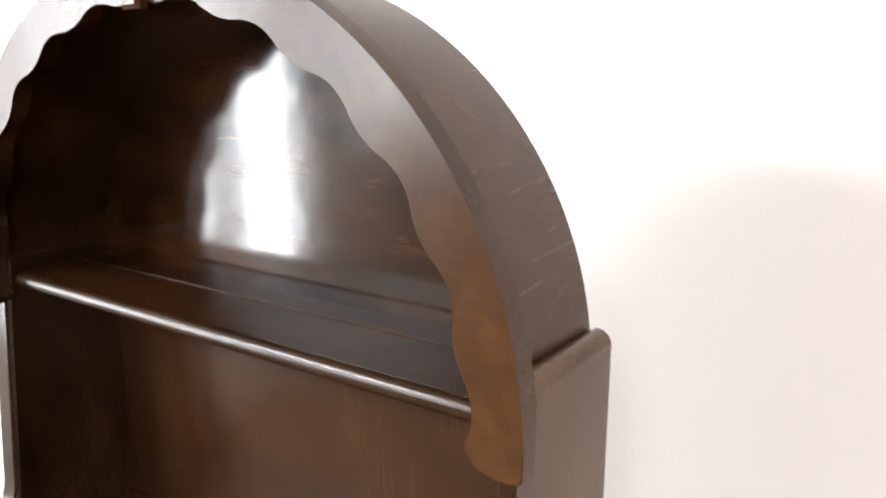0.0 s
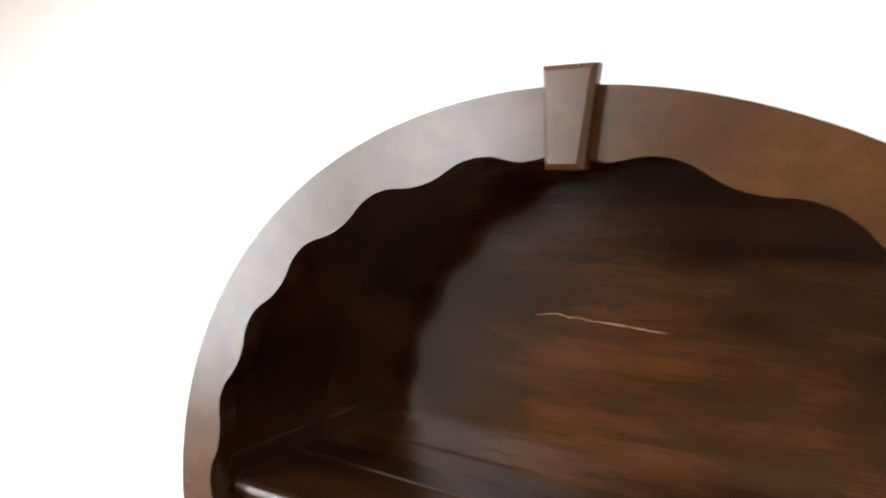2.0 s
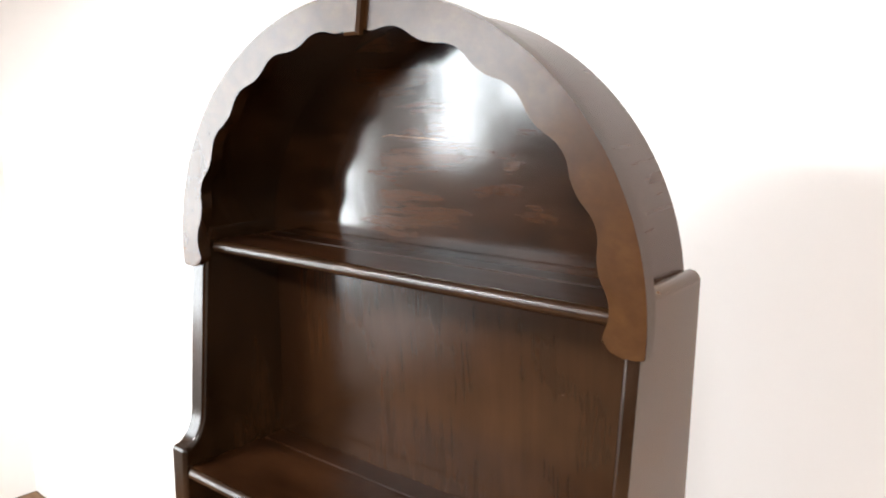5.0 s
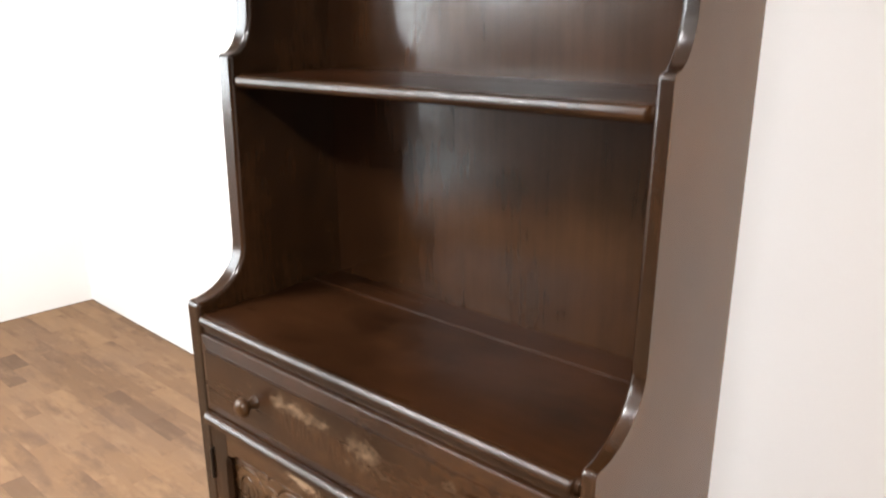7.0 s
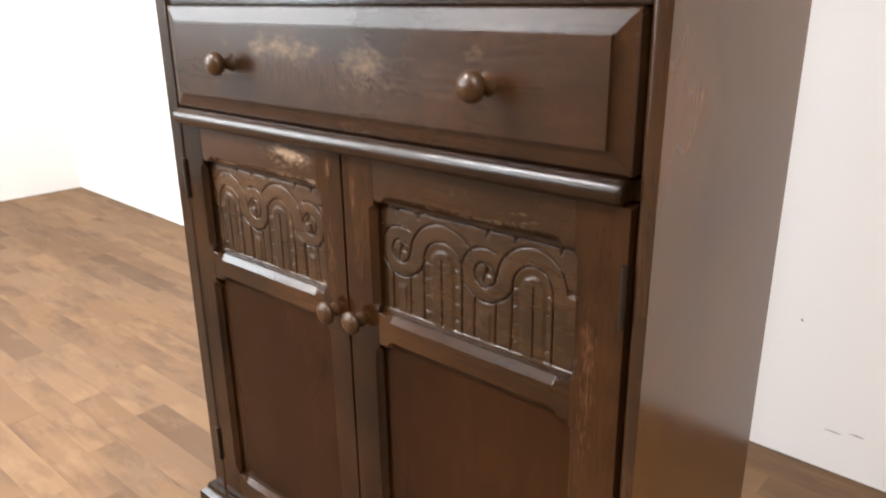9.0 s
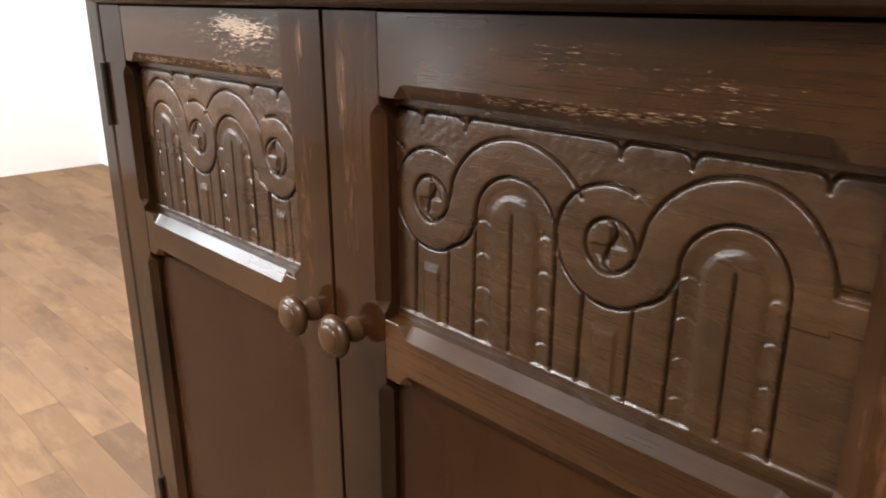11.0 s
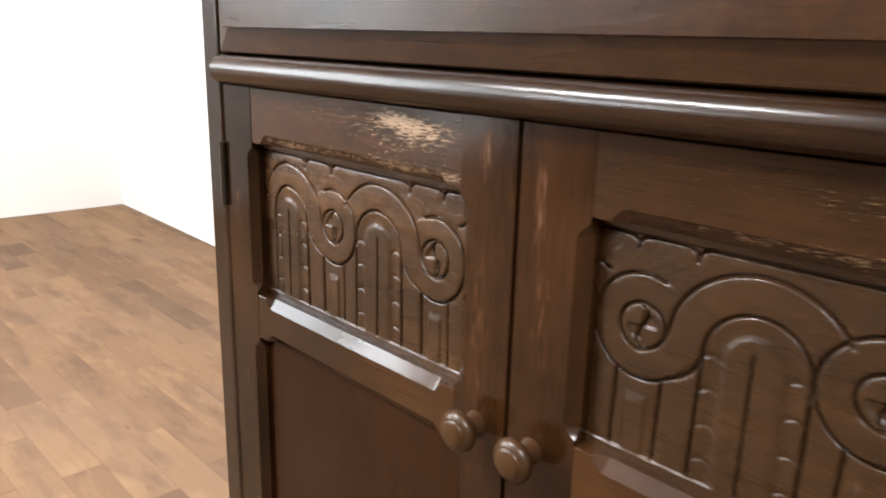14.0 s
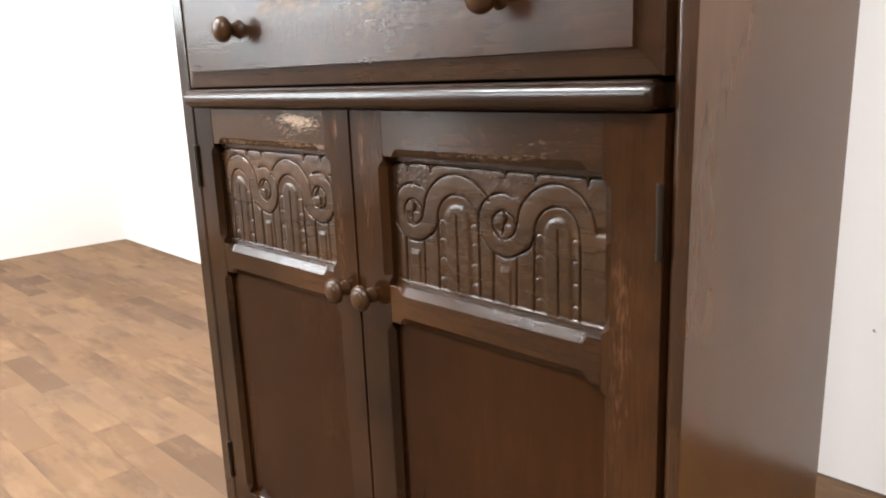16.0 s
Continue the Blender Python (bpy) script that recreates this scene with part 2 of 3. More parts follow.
# The soft yellowish shading of the left corner is put into this colour.
shaded_corner_paint = plaster("white plaster with yellowish shade", (0.82, 0.81, 0.78))
ceiling_paint = plaster("white ceiling", (0.82, 0.815, 0.80))
scuff_paint = plain("grey scuff", (0.3, 0.28, 0.26), 0.7)
frame_paint = plain("white window paint", (0.75, 0.74, 0.72), 0.4)


def boards():
    """Worn parquet planks: each with a tone and smudges of its own, dark towards some ends, with grain along x, nicks and pale rubs."""
    k = Nodes("worn parquet oak")
    p = k.place()
    rnd = k.t.nodes.new("ShaderNodeObjectInfo").outputs["Random"]
    isle = k.t.nodes.new("ShaderNodeNewGeometry").outputs["Random Per Island"]
    r = k.m("FRACT", k.m("ADD", rnd, isle))

    def own(scale, a, b):
        q = k.add("VectorMath", Vector=k.scaled(p, scale))
        q.operation = "ADD"
        k.put(q.inputs[1], k.add("CombineXYZ", X=k.m("MULTIPLY", r, a), Y=k.m("MULTIPLY", r, b)).outputs[0])
        return q.outputs[0]

    grain = k.noise(own((0.09, 1, 1), 31.0, 17.0), 70.0, 5.0, 0.6)
    tone = k.ramp(r, (0.0, (0.080, 0.047, 0.028)), (0.10, (0.136, 0.079, 0.043)), (0.35, (0.176, 0.103, 0.055)), (1.0, (0.226, 0.136, 0.073)))
    col = k.mix(k.ramp(grain, (0.35, 0.30), (0.65, 0.0)), tone, (0.15, 0.088, 0.050))
    smudge = k.noise(own((0.30, 1, 1), 57.0, 23.0), 9.0, 5.0, 0.62)
    col = k.mix(k.ramp(smudge, (0.50, 0.0), (0.66, 0.85)), col, (0.100, 0.060, 0.038))
    cloud = k.noise(k.scaled(p, (0.6, 1, 1)), 3.2, 4.0, 0.6)
    col = k.mix(k.ramp(cloud, (0.42, 0.0), (0.66, 0.5)), col, (0.14, 0.088, 0.058))
    spots = k.noise(k.scaled(p, (0.45, 1, 1), (3, 1, 0)), 24.0, 5.0, 0.66)
    col = k.mix(k.ramp(spots, (0.62, 0.0), (0.74, 0.6)), col, (0.115, 0.068, 0.045))
    pale = k.noise(own((0.35, 1, 1), 11.0, 41.0), 16.0, 5.0, 0.64)
    col = k.mix(k.ramp(pale, (0.54, 0.0), (0.72, 0.28)), col, (0.33, 0.21, 0.12))
    nick = k.noise(k.scaled(p, (0.2, 1, 1), (1, 5, 0)), 80.0, 3.0, 0.6)
    col = k.mix(k.ramp(nick, (0.70, 0.0), (0.76, 0.75)), col, (0.06, 0.036, 0.025))
    rg = k.m("MULTIPLY_ADD", smudge, 0.25, 0.58)
    return k.finish(Base_Color=col, Roughness=rg, Specular_IOR_Level=0.18, Normal=k.bump(k.m("MULTIPLY_ADD", smudge, 0.6, grain), 0.2, 0.002))


floor_wood = boards()


# ---- mesh helpers ----
def part(name, bm, material, parent=None, label="", smooth=35):
    """Links a bmesh as one mesh object, under parent if one is given."""
    bmesh.ops.recalc_face_normals(bm, faces=bm.faces)
    for f in bm.faces:
        f.smooth = smooth > 0
    for e in bm.edges:
        if smooth and len(e.link_faces) == 2 and e.calc_face_angle(0) > radians(smooth):
            e.smooth = False
    me = bpy.data.meshes.new(name)
    bm.to_mesh(me)
    bm.free()
    me.materials.append(material)
    ob = new(name, me)
    ob.parent = parent
    if smooth:
        wn = ob.modifiers.new("even_shading", "WEIGHTED_NORMAL")
        wn.keep_sharp, wn.weight = True, 100
    return tagged(ob, label) if label else ob


def box(x0, x1, y0, y1, z0, z1, bevel=0.0, seg=2):
    bm = bmesh.new()
    bmesh.ops.create_cube(bm, size=1, matrix=Matrix.Translation(((x0 + x1) / 2, (y0 + y1) / 2, (z0 + z1) / 2)) @ Matrix.Diagonal((x1 - x0, y1 - y0, z1 - z0, 1)))
    if bevel:
        bmesh.ops.bevel(bm, geom=bm.edges[:], offset=bevel, segments=seg, profile=0.5, affect="EDGES")
    return bm


def loft(rings, closed=True, caps=True):
    """A skin over rings of points of equal count."""
    bm = bmesh.new()
    vs = [[bm.verts.new(p) for p in ring] for ring in rings]
    n = len(rings[0])
    for a, b in zip(vs, vs[1:]):
        for i in range(n if closed else n - 1):
            bm.faces.new((a[i], a[(i + 1) % n], b[(i + 1) % n], b[i]))
    if caps:
        bm.faces.new(vs[0][::-1])
        bm.faces.new(vs[-1])
    return bm


def lathe(profile, m, steps=28):
    """Turned work: profile of (radius, along), spun about local z, set by m."""
    bm = bmesh.new()
    rings = []
    for r, h in profile:
        rings.append([bm.verts.new(m @ Vector((r * math.cos(a), r * math.sin(a), h))) for a in (i * math.tau / steps for i in range(steps))])
    for a, b in zip(rings, rings[1:]):
        for i in range(steps):
            bm.faces.new((a[i], a[(i + 1) % steps], b[(i + 1) % steps], b[i]))
    bm.faces.new(rings[0][::-1])
    bm.faces.new(rings[-1])
    return bm


def extrude_outline(points, axis, a0, a1, bevel=0.0, seg=3):
    """A flat outline (two coordinates) given thickness along axis from a0 to a1, with rounded rims."""
    def at(p, a):
        return {"x": (a, p[0], p[1]), "y": (p[0], a, p[1]), "z": (p[0], p[1], a)}[axis]
    bm = bmesh.new()
    lo = [bm.verts.new(at(p, a0)) for p in points]
    hi = [bm.verts.new(at(p, a1)) for p in points]
    n = len(points)
    bm.faces.new(lo[::-1])
    bm.faces.new(hi)
    for i in range(n):
        bm.faces.new((lo[i], lo[(i + 1) % n], hi[(i + 1) % n], hi[i]))
    if bevel:
        rim = [e for e in bm.edges if (e.verts[0] in lo) == (e.verts[1] in lo)]
        bmesh.ops.bevel(bm, geom=rim, offset=bevel, segments=seg, profile=0.5, affect="EDGES", clamp_overlap=True)
    return bm


def stopped_bar(axis, s0, s1, a0, a1, y0, y1, lo=None, hi=None, leg=0.007):
    """A rail (axis x) or stile (axis z), front at y0, with stopped chamfers on its lower and upper (or left and right) front edge; lo, hi: lists of spans."""
    stops = {s0, s1}
    run = 0.009
    spans = {"lo": lo or [], "hi": hi or []}
    for sp in spans["lo"] + spans["hi"]:
        for e, d in ((sp[0], 1), (sp[1], -1)):
            for f in (0, 0.35, 0.7, 1.0):
                stops.add(min(s1, max(s0, e + d * run * f)))
    def leg_at(which, s):
        best = 0.0
        for e0, e1 in spans[which]:
            d = min(s - e0, e1 - s)
            if d > 0:
                best = max(best, leg * math.sin(min(1, d / run) * math.pi / 2))
        return best + 0.0004
    rings = []
    for s in sorted(stops):
        l, h = leg_at("lo", s), leg_at("hi", s)
        ring = [(a0, y1), (a0, y0 + l * 0.8), (a0 + l * 1.12, y0), (a1 - h * 1.12, y0), (a1, y0 + h * 0.8), (a1, y1)]
        rings.append([(s, y, a) if axis == "x" else (a, y, s) for a, y in ring])
    return loft(rings)


def half_round(x0, x1, y_back, y_front, z0, z1, steps=10):
    """A bar along x with a rounded nose and softened ends."""
    zc, h = (z0 + z1) / 2, (z1 - z0) / 2
    rings = []
    for x, f in ((x0, 0.55), (x0 + 0.0015, 0.82), (x0 + 0.005, 1.0), (x1 - 0.005, 1.0), (x1 - 0.0015, 0.82), (x1, 0.55)):
        ring = [(x, y_back, zc - h * f)]
        for i in range(steps + 1):
            a = -math.pi / 2 + math.pi * i / steps
            ring.append((x, y_front + h * (1 - math.cos(a) * f), zc + h * f * math.sin(a)))
        ring.append((x, y_back, zc + h * f))
        rings.append(ring)
    return loft(rings)


def arc(cx, cz, r, a0, a1, n, flat=0.0):
    """Points on an arch of half width r, its rise less by flat."""
    turns = [radians(a0 + (a1 - a0) * i / n) for i in range(n + 1)]
    return [(cx + r * math.cos(a), cz + (r - flat) * math.sin(a)) for a in turns]


# ---- the room ----
def wall_y(x):
    """The back wall stands a little askew."""
    return 0.829 - 0.0278 * (x - 0.25)


def holed_wall(name, fixed0, fixed1, along, lo, hi, holes, material):
    """A wall in thickness fixed0..fixed1 with openings through it; along: 'x' or 'y'."""
    bm = bmesh.new()
    cuts = sorted({lo, hi, *[h for o in holes for h in o[:2]]})
    for a, b in zip(cuts, cuts[1:]):
        hole = [o for o in holes if o[0] <= a and b <= o[1]]
        spans = [(0, ZC)] if not hole else [(0, hole[0][2]), (hole[0][3], ZC)]
        for z0, z1 in spans:
            sub = box(fixed0, fixed1, a, b, z0, z1) if along == "y" else box(a, b, fixed0, fixed1, z0, z1)
            me = bpy.data.meshes.new("tmp")
            sub.to_mesh(me)
            sub.free()
            bm.from_mesh(me)
            bpy.data.meshes.remove(me)
    return tagged(part(name, bm, material, None, "", 0), "added plaster wall out of view", "wall", kind="structure")


back = extrude_outline([(-3.2, wall_y(-3.2)), (XR + 0.15, wall_y(XR + 0.15)), (XR + 0.15, YB + 0.2), (-3.2, YB + 0.2)], "z", 0, ZC)
wall_back = tagged(part("wall_back", back, wall_paint, None, "", 0), "white added plaster wall out of view with a few scuffs", "wall", kind="structure")
# These three walls are added out of view and shape the wood's reflections.
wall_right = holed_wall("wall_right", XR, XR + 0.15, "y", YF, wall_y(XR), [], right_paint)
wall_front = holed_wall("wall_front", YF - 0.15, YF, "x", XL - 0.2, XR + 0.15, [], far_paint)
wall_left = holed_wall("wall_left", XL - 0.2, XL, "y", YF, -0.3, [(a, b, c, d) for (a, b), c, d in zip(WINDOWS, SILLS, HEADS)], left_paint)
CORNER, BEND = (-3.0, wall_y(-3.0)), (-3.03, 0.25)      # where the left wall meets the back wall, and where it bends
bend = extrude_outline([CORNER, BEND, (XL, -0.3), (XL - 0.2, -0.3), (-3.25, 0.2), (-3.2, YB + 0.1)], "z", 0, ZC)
tagged(part("wall_left_bend", bend, shaded_corner_paint, None, "", 0), "white added plaster wall out of view meeting the floor unevenly", "wall", kind="structure")
tagged(part("ceiling", box(-3.25, XR + 0.15, YF - 0.15, YB + 0.2, ZC, ZC + 0.1), ceiling_paint, None, "", 0), "plain white painted ceiling", "ceiling", kind="structure")
tagged(part("floor", box(-3.25, XR + 0.15, YF - 0.15, YB + 0.2, -0.08, -0.011), plain("sub floor", (0.05, 0.03, 0.02), 0.8), None, "", 0),
       "worn brown parquet floor with dark stains", "floor", kind="structure")

for i, ((y0, y1), SILL, HEAD) in enumerate(zip(WINDOWS, SILLS, HEADS)):
    win = tagged(new("window_%d" % (i + 1)), "unseen white framed window bright with daylight", "window", kind="structure")
    for nm, b in (("window_frame", (y0, y1, SILL, SILL + 0.05)), ("window_frame", (y0, y1, HEAD - 0.05, HEAD)), ("window_frame", (y0, y0 + 0.05, SILL + 0.05, HEAD - 0.05)),
                  ("window_frame", (y1 - 0.05, y1, SILL + 0.05, HEAD - 0.05)), ("window_bar", ((y0 + y1) / 2 - 0.02, (y0 + y1) / 2 + 0.02, SILL + 0.05, HEAD - 0.05))):
        part(nm, box(XL - 0.12, XL - 0.07, b[0] + 0.001, b[1] - 0.001, b[2] + 0.001, b[3] - 0.001, 0.004, 1), frame_paint, win)
    part("window_sill", box(XL - 0.06, XL + 0.03, y0 - 0.03, y1 + 0.03, SILL - 0.031, SILL - 0.001, 0.006, 2), frame_paint, win)

# Both get a lamp frame, also the made-up fill at right.
for x, y, watts in LAMPS:
    lamp = tagged(new("ceiling_lamp"), "long white ceiling lamp, switched on, out of view", "ceiling lamp", "ceiling lamps")
    for x0, x1, y0, y1 in ((x - 0.64, x + 0.64, y - 0.16, y - 0.135), (x - 0.64, x + 0.64, y + 0.135, y + 0.16), (x - 0.64, x - 0.605, y - 0.134, y + 0.134), (x + 0.605, x + 0.64, y - 0.134, y + 0.134)):
        part("frame", box(x0, x1, y0, y1, ZC - 0.085, ZC - 0.0005, 0.003, 1), frame_paint, lamp)
for x, z, w, h in ((0.272, 0.283, 0.005, 0.006), (0.352, 0.083, 0.030, 0.0018), (0.392, 0.090, 0.024, 0.0018)):
    part("scuff_mark", extrude_outline([(x - w / 2, z), (x, z + h / 2), (x + w / 2, z - h * 0.6), (x, z - h / 2)], "y", wall_y(x) - 0.0015, wall_y(x) + 0.001), scuff_paint, wall_back)

# ---- the dresser ----
dresser = tagged(new("dresser"), "dark stained oak dresser with arched top, shelves and carved doors", "dresser")

XO, TH = 0.3790, 0.0300          # outer half width, thickness of the sides
XI = XO - TH                  # 0.349
XIR, XOR = 0.3590, 0.3795     # inner and outer face of the other side, which is thinner
LEAN = 0.011                  # and stands out of plumb by so much for each metre of height
YBACK = 0.309
Z_WORK, Z_MID, Z_TOP = 0.877, 1.247, 1.609   # upper faces of the three shelves
Z_SHOULDER = 1.634            # top of the sides
XC, ZA = 0.003, 1.595         # middle and springing of the arch
FACE_Y, FACE_T = 0.1460, 0.0195   # front and thickness of the arch board


def side_outline():
    pts = [(YBACK, 0.0), (0.001, 0.0)]
    def ear(y0, z0, y1, z1):
        r = 0.008
        pts.extend((y0 + r - r * math.cos(a), z0 - r + r * math.sin(a)) for a in (i * math.pi / 2 / 5 for i in range(6)))
        n = 9
        for i in range(1, n + 1):
            a = math.pi / 2 * i / n
            pts.append((y0 + r + (y1 - y0 - r) * math.sin(a) ** 1.15, z0 + (z1 - z0) * (1 - math.cos(a))))
    ear(0.001, 0.895, 0.094, 0.975)
    ear(0.099, 1.279, 0.139, 1.344)
    pts.append((0.157, 1.57))
    pts.append((FACE_Y + FACE_T + 0.0005, Z_SHOULDER))
    pts.append((YBACK, Z_SHOULDER))
    return pts


for sgn in (-1, 1):
    x0, x1 = (-XO, -XI) if sgn < 0 else (XIR, XOR)
    bm = extrude_outline(side_outline(), "x", x0, x1)
    top = [e for e in bm.edges if all(abs(v.co.z - Z_SHOULDER) < 1e-5 and abs(v.co.x - (x0 if sgn < 0 else x1)) < 1e-5 for v in e.verts)]
    bmesh.ops.bevel(bm, geom=top, offset=0.013, segments=6, profile=0.5, affect="EDGES")
    rim = [e for e in bm.edges if abs(e.verts[0].co.x - e.verts[1].co.x) < 1e-6 and e.calc_face_angle(0) > 0.6]
    outer = x0 if sgn < 0 else x1
    for edges, r in (([e for e in rim if abs(e.verts[0].co.x - outer) > 0.01], 0.0085), ([e for e in rim if abs(e.verts[0].co.x - outer) < 0.01], 0.0040)):
        bmesh.ops.bevel(bm, geom=[e for e in edges if e.is_valid], offset=r, segments=5, profile=0.5, affect="EDGES", clamp_overlap=True)
    for v in bm.verts:
        if sgn > 0 and (v.co.z > 0.9 or v.co.x > 0.37):
            v.co.x += LEAN * (v.co.z - 0.9)
        if sgn < 0 and v.co.z > 0.9 and v.co.x < -0.362:
            v.co.x -= 0.006 * (v.co.z - 0.9)
    # Same oak on both sides; the right one carries painted sheen, edges stay dark.
    side = part("side_panel", bm, wood_side_sheen if sgn > 0 else wood_upright, dresser, "tall side board with stepped, rounded front edge")
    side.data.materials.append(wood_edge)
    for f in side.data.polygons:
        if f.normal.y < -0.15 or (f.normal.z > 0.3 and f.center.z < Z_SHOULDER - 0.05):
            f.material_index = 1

# back boards
part("back_panel", box(-XI + 0.0005, XIR + 0.008, 0.3005, 0.307, 0.06, Z_TOP - 0.024), wood_back, dresser)
up = [(XIR + 0.005, Z_TOP - 0.0235), (XIR + 0.005, ZA + 0.035)] + arc(XC, ZA, 0.3575, 8.0, 172.0, 48, 0.020) + [(-XI + 0.0006, ZA + 0.04), (-XI + 0.0006, Z_TOP - 0.0235)]
part("back_panel", extrude_outline(up, "y", 0.3000, 0.3065), wood_figured, dresser, "arched back panel of figured veneer with a pale scratch")

# arched roof board over the top compartment
a0 = -2.0
shell = arc(XC, ZA, 0.3665, a0, 180 - a0, 64, 0.020) + arc(XC, ZA, 0.3555, 180 - a0, a0, 64, 0.020)
roof = part("arch_roof", extrude_outline(shell, "y", FACE_Y + FACE_T + 0.0005, YBACK, 0.0015, 2), wood_roof, dresser, "bent board forming the rounded top")
# The inner face of the bent board is darker than its outside.
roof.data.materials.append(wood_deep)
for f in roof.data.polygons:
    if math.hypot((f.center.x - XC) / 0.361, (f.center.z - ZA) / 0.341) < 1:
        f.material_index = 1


def face_outline():
    """The arch board: round outside, a row of scallops inside, its two feet rounded."""
    a, b, ai, bi = 0.3940, 0.359, 0.3490, 0.3155     # half width and rise, outside and inside
    foot = [(0.0450, -0.0120), (0.0436, -0.0175), (0.0395, -0.0222), (0.0330, -0.0252), (0.0240, -0.0262), (0.0120, -0.0262), (0.0040, -0.0258), (0.0006, -0.0232)]
    outer = [(XC + a - i, ZA + z) for i, z in foot] + arc(XC, ZA, a, 0, 180, 96, a - b) + [(XC - a + i, ZA + z) for i, z in foot[::-1]]
    inner = []
    for i in range(241):
        th = 182.6 - 185.2 * i / 240
        fromtop = abs(th - 90)
        w = math.cos(math.tau * (fromtop - 10.85) / 15.1)
        amp = 0.0042 if fromtop > 5 else 0.0042 * max(0, fromtop - 1) / 4
        d = (abs(w) ** 0.85 * (1 if w > 0 else -1)) * amp
        inner.append((XC + (ai + d) * math.cos(radians(th)), ZA + (bi + d) * math.sin(radians(th))))
    return outer + inner


arch_face = part("arch_face", extrude_outline(face_outline(), "y", FACE_Y, FACE_Y + FACE_T, 0.0016, 2), wood_arch, dresser, "arched face board with scalloped inner edge")
arch_face.data.materials.append(wood_deep)        # the sawn scallops are darker than the face
for f in arch_face.data.polygons:
    if abs(f.normal.y) < 0.3 and math.hypot((f.center.x - XC) / 0.362, (f.center.z - ZA) / 0.326) < 1:
        f.material_index = 1

# keystone: a tapered block, bevelled round its front
rings = []
for y, inset in ((FACE_Y - 0.0004, 0.0), (FACE_Y - 0.0075, 0.0), (FACE_Y - 0.011, 0.0035)):
    wt, wb = 0.0185 - inset, 0.013 - inset
    rings.append([(0.0075 - wb, y, 1.9015 + inset), (0.0075 + wb, y, 1.9015 + inset), (0.0100 + wt, y, 1.9655 - inset), (0.0100 - wt, y, 1.9655 - inset)])
part("keystone", loft(rings), wood_arch, dresser, "tapered block at the crown of the arch", 20)

# shelves, each with a rounded nose and a plate groove
def shelf(z, y_front, g0, label):
    t = 0.019
    r = 0.0034
    def profile(back):
        prof = [(0.2998, z)] + [(g0 + r + r * math.cos(a), z - 0.9 * r * math.sin(a)) for a in (math.pi * i / 8 for i in range(9))]
        prof += [(y_front + back + t / 2 - t / 2 * math.sin(a), z - t / 2 + t / 2 * math.cos(a)) for a in (math.pi * i / 10 for i in range(11))]
        return prof + [(0.2998, z - t)]
    x0, x1 = -XI + 0.0006, XIR - 0.0006 + LEAN * max(0, z - 0.9)
    stops = [(x0, 0.0075), (x0 + 0.003, 0.007), (x0 + 0.0045, 0.002), (x0 + 0.007, 0.0), (x1 - 0.009, 0.0), (x1 - 0.0065, 0.002), (x1 - 0.005, 0.007), (x1, 0.0075)]
    ob = part("shelf", loft([[(x, y, h) for y, h in profile(back)] for x, back in stops]), wood_across, dresser, label)
    ob.data.materials.append(wood_shelf)           # the flat of the board is duller than its polished nose
    for f in ob.data.polygons:
        if f.center.y > y_front + t / 2 + 0.004:
            f.material_index = 1
    return ob


shelf(Z_WORK, -0.004, 0.231, "deep worktop shelf with rounded front edge")
shelf(Z_MID, 0.100, 0.252, "middle shelf with rounded front edge")
shelf(Z_TOP, 0.1675, 0.254, "upper shelf with rounded front edge")

# carcass below the worktop
part("divider", box(-XI + 0.0006, XIR - 0.0006, 0.014, 0.300, 0.69, 0.708), wood_across, dresser)
part("bottom_board", box(-XI + 0.0006, XIR - 0.0006, 0.004, 0.300, 0.06, 0.078), wood_across, dresser)
part("shelf_rail", box(-XI + 0.0006, XIR - 0.0006, 0.006, 0.022, 0.848, Z_WORK - 0.0205), wood_across, dresser)
part("moulding", half_round(-XI + 0.003, XIR - 0.0075, 0.013, -0.0145, 0.6880, 0.7110), wood_across, dresser, "half-round moulding under the drawer")

# drawer: fielded front and two turned knobs
def knob_profile(r, length):
    """A rounded knob with a button turned on its front, set off by a groove."""
    return [(r * 0.60, 0.0), (r * 0.56, 0.003), (r * 0.47, length * 0.25), (r * 0.46, length * 0.36), (r * 0.56, length * 0.46), (r * 0.84, length * 0.53), (r * 0.97, length * 0.61),
            (r, length * 0.69), (r * 0.96, length * 0.77), (r * 0.86, length * 0.84), (r * 0.74, length * 0.885), (r * 0.71, length * 0.888), (r * 0.67, length * 0.892), (r * 0.65, length * 0.915),
            (r * 0.61, length * 0.94), (r * 0.52, length * 0.972), (r * 0.28, length * 0.995), (0.0006, length)]


def ball_profile(r, length):
    """A round knob, a little flattened, on a hollowed neck that spreads at its foot."""
    return [(r * 0.76, 0.0), (r * 0.66, 0.0025), (r * 0.54, length * 0.17), (r * 0.48, length * 0.33), (r * 0.52, length * 0.43), (r * 0.72, length * 0.48), (r * 0.80, length * 0.50), (r * 0.82, length * 0.52),
            (r * 0.96, length * 0.58), (r, length * 0.66), (r * 0.98, length * 0.74), (r * 0.90, length * 0.83), (r * 0.76, length * 0.90), (r * 0.55, length * 0.955), (r * 0.3, length * 0.99), (0.0006, length)]


def outward(x, y, z):
    return Matrix.Translation((x, y, z)) @ Matrix.Rotation(math.pi / 2, 4, "X")


DL, DR, DZ0, DZ1 = -XI + 0.0030, XIR - 0.0050, 0.7130, 0.8455
rings = []
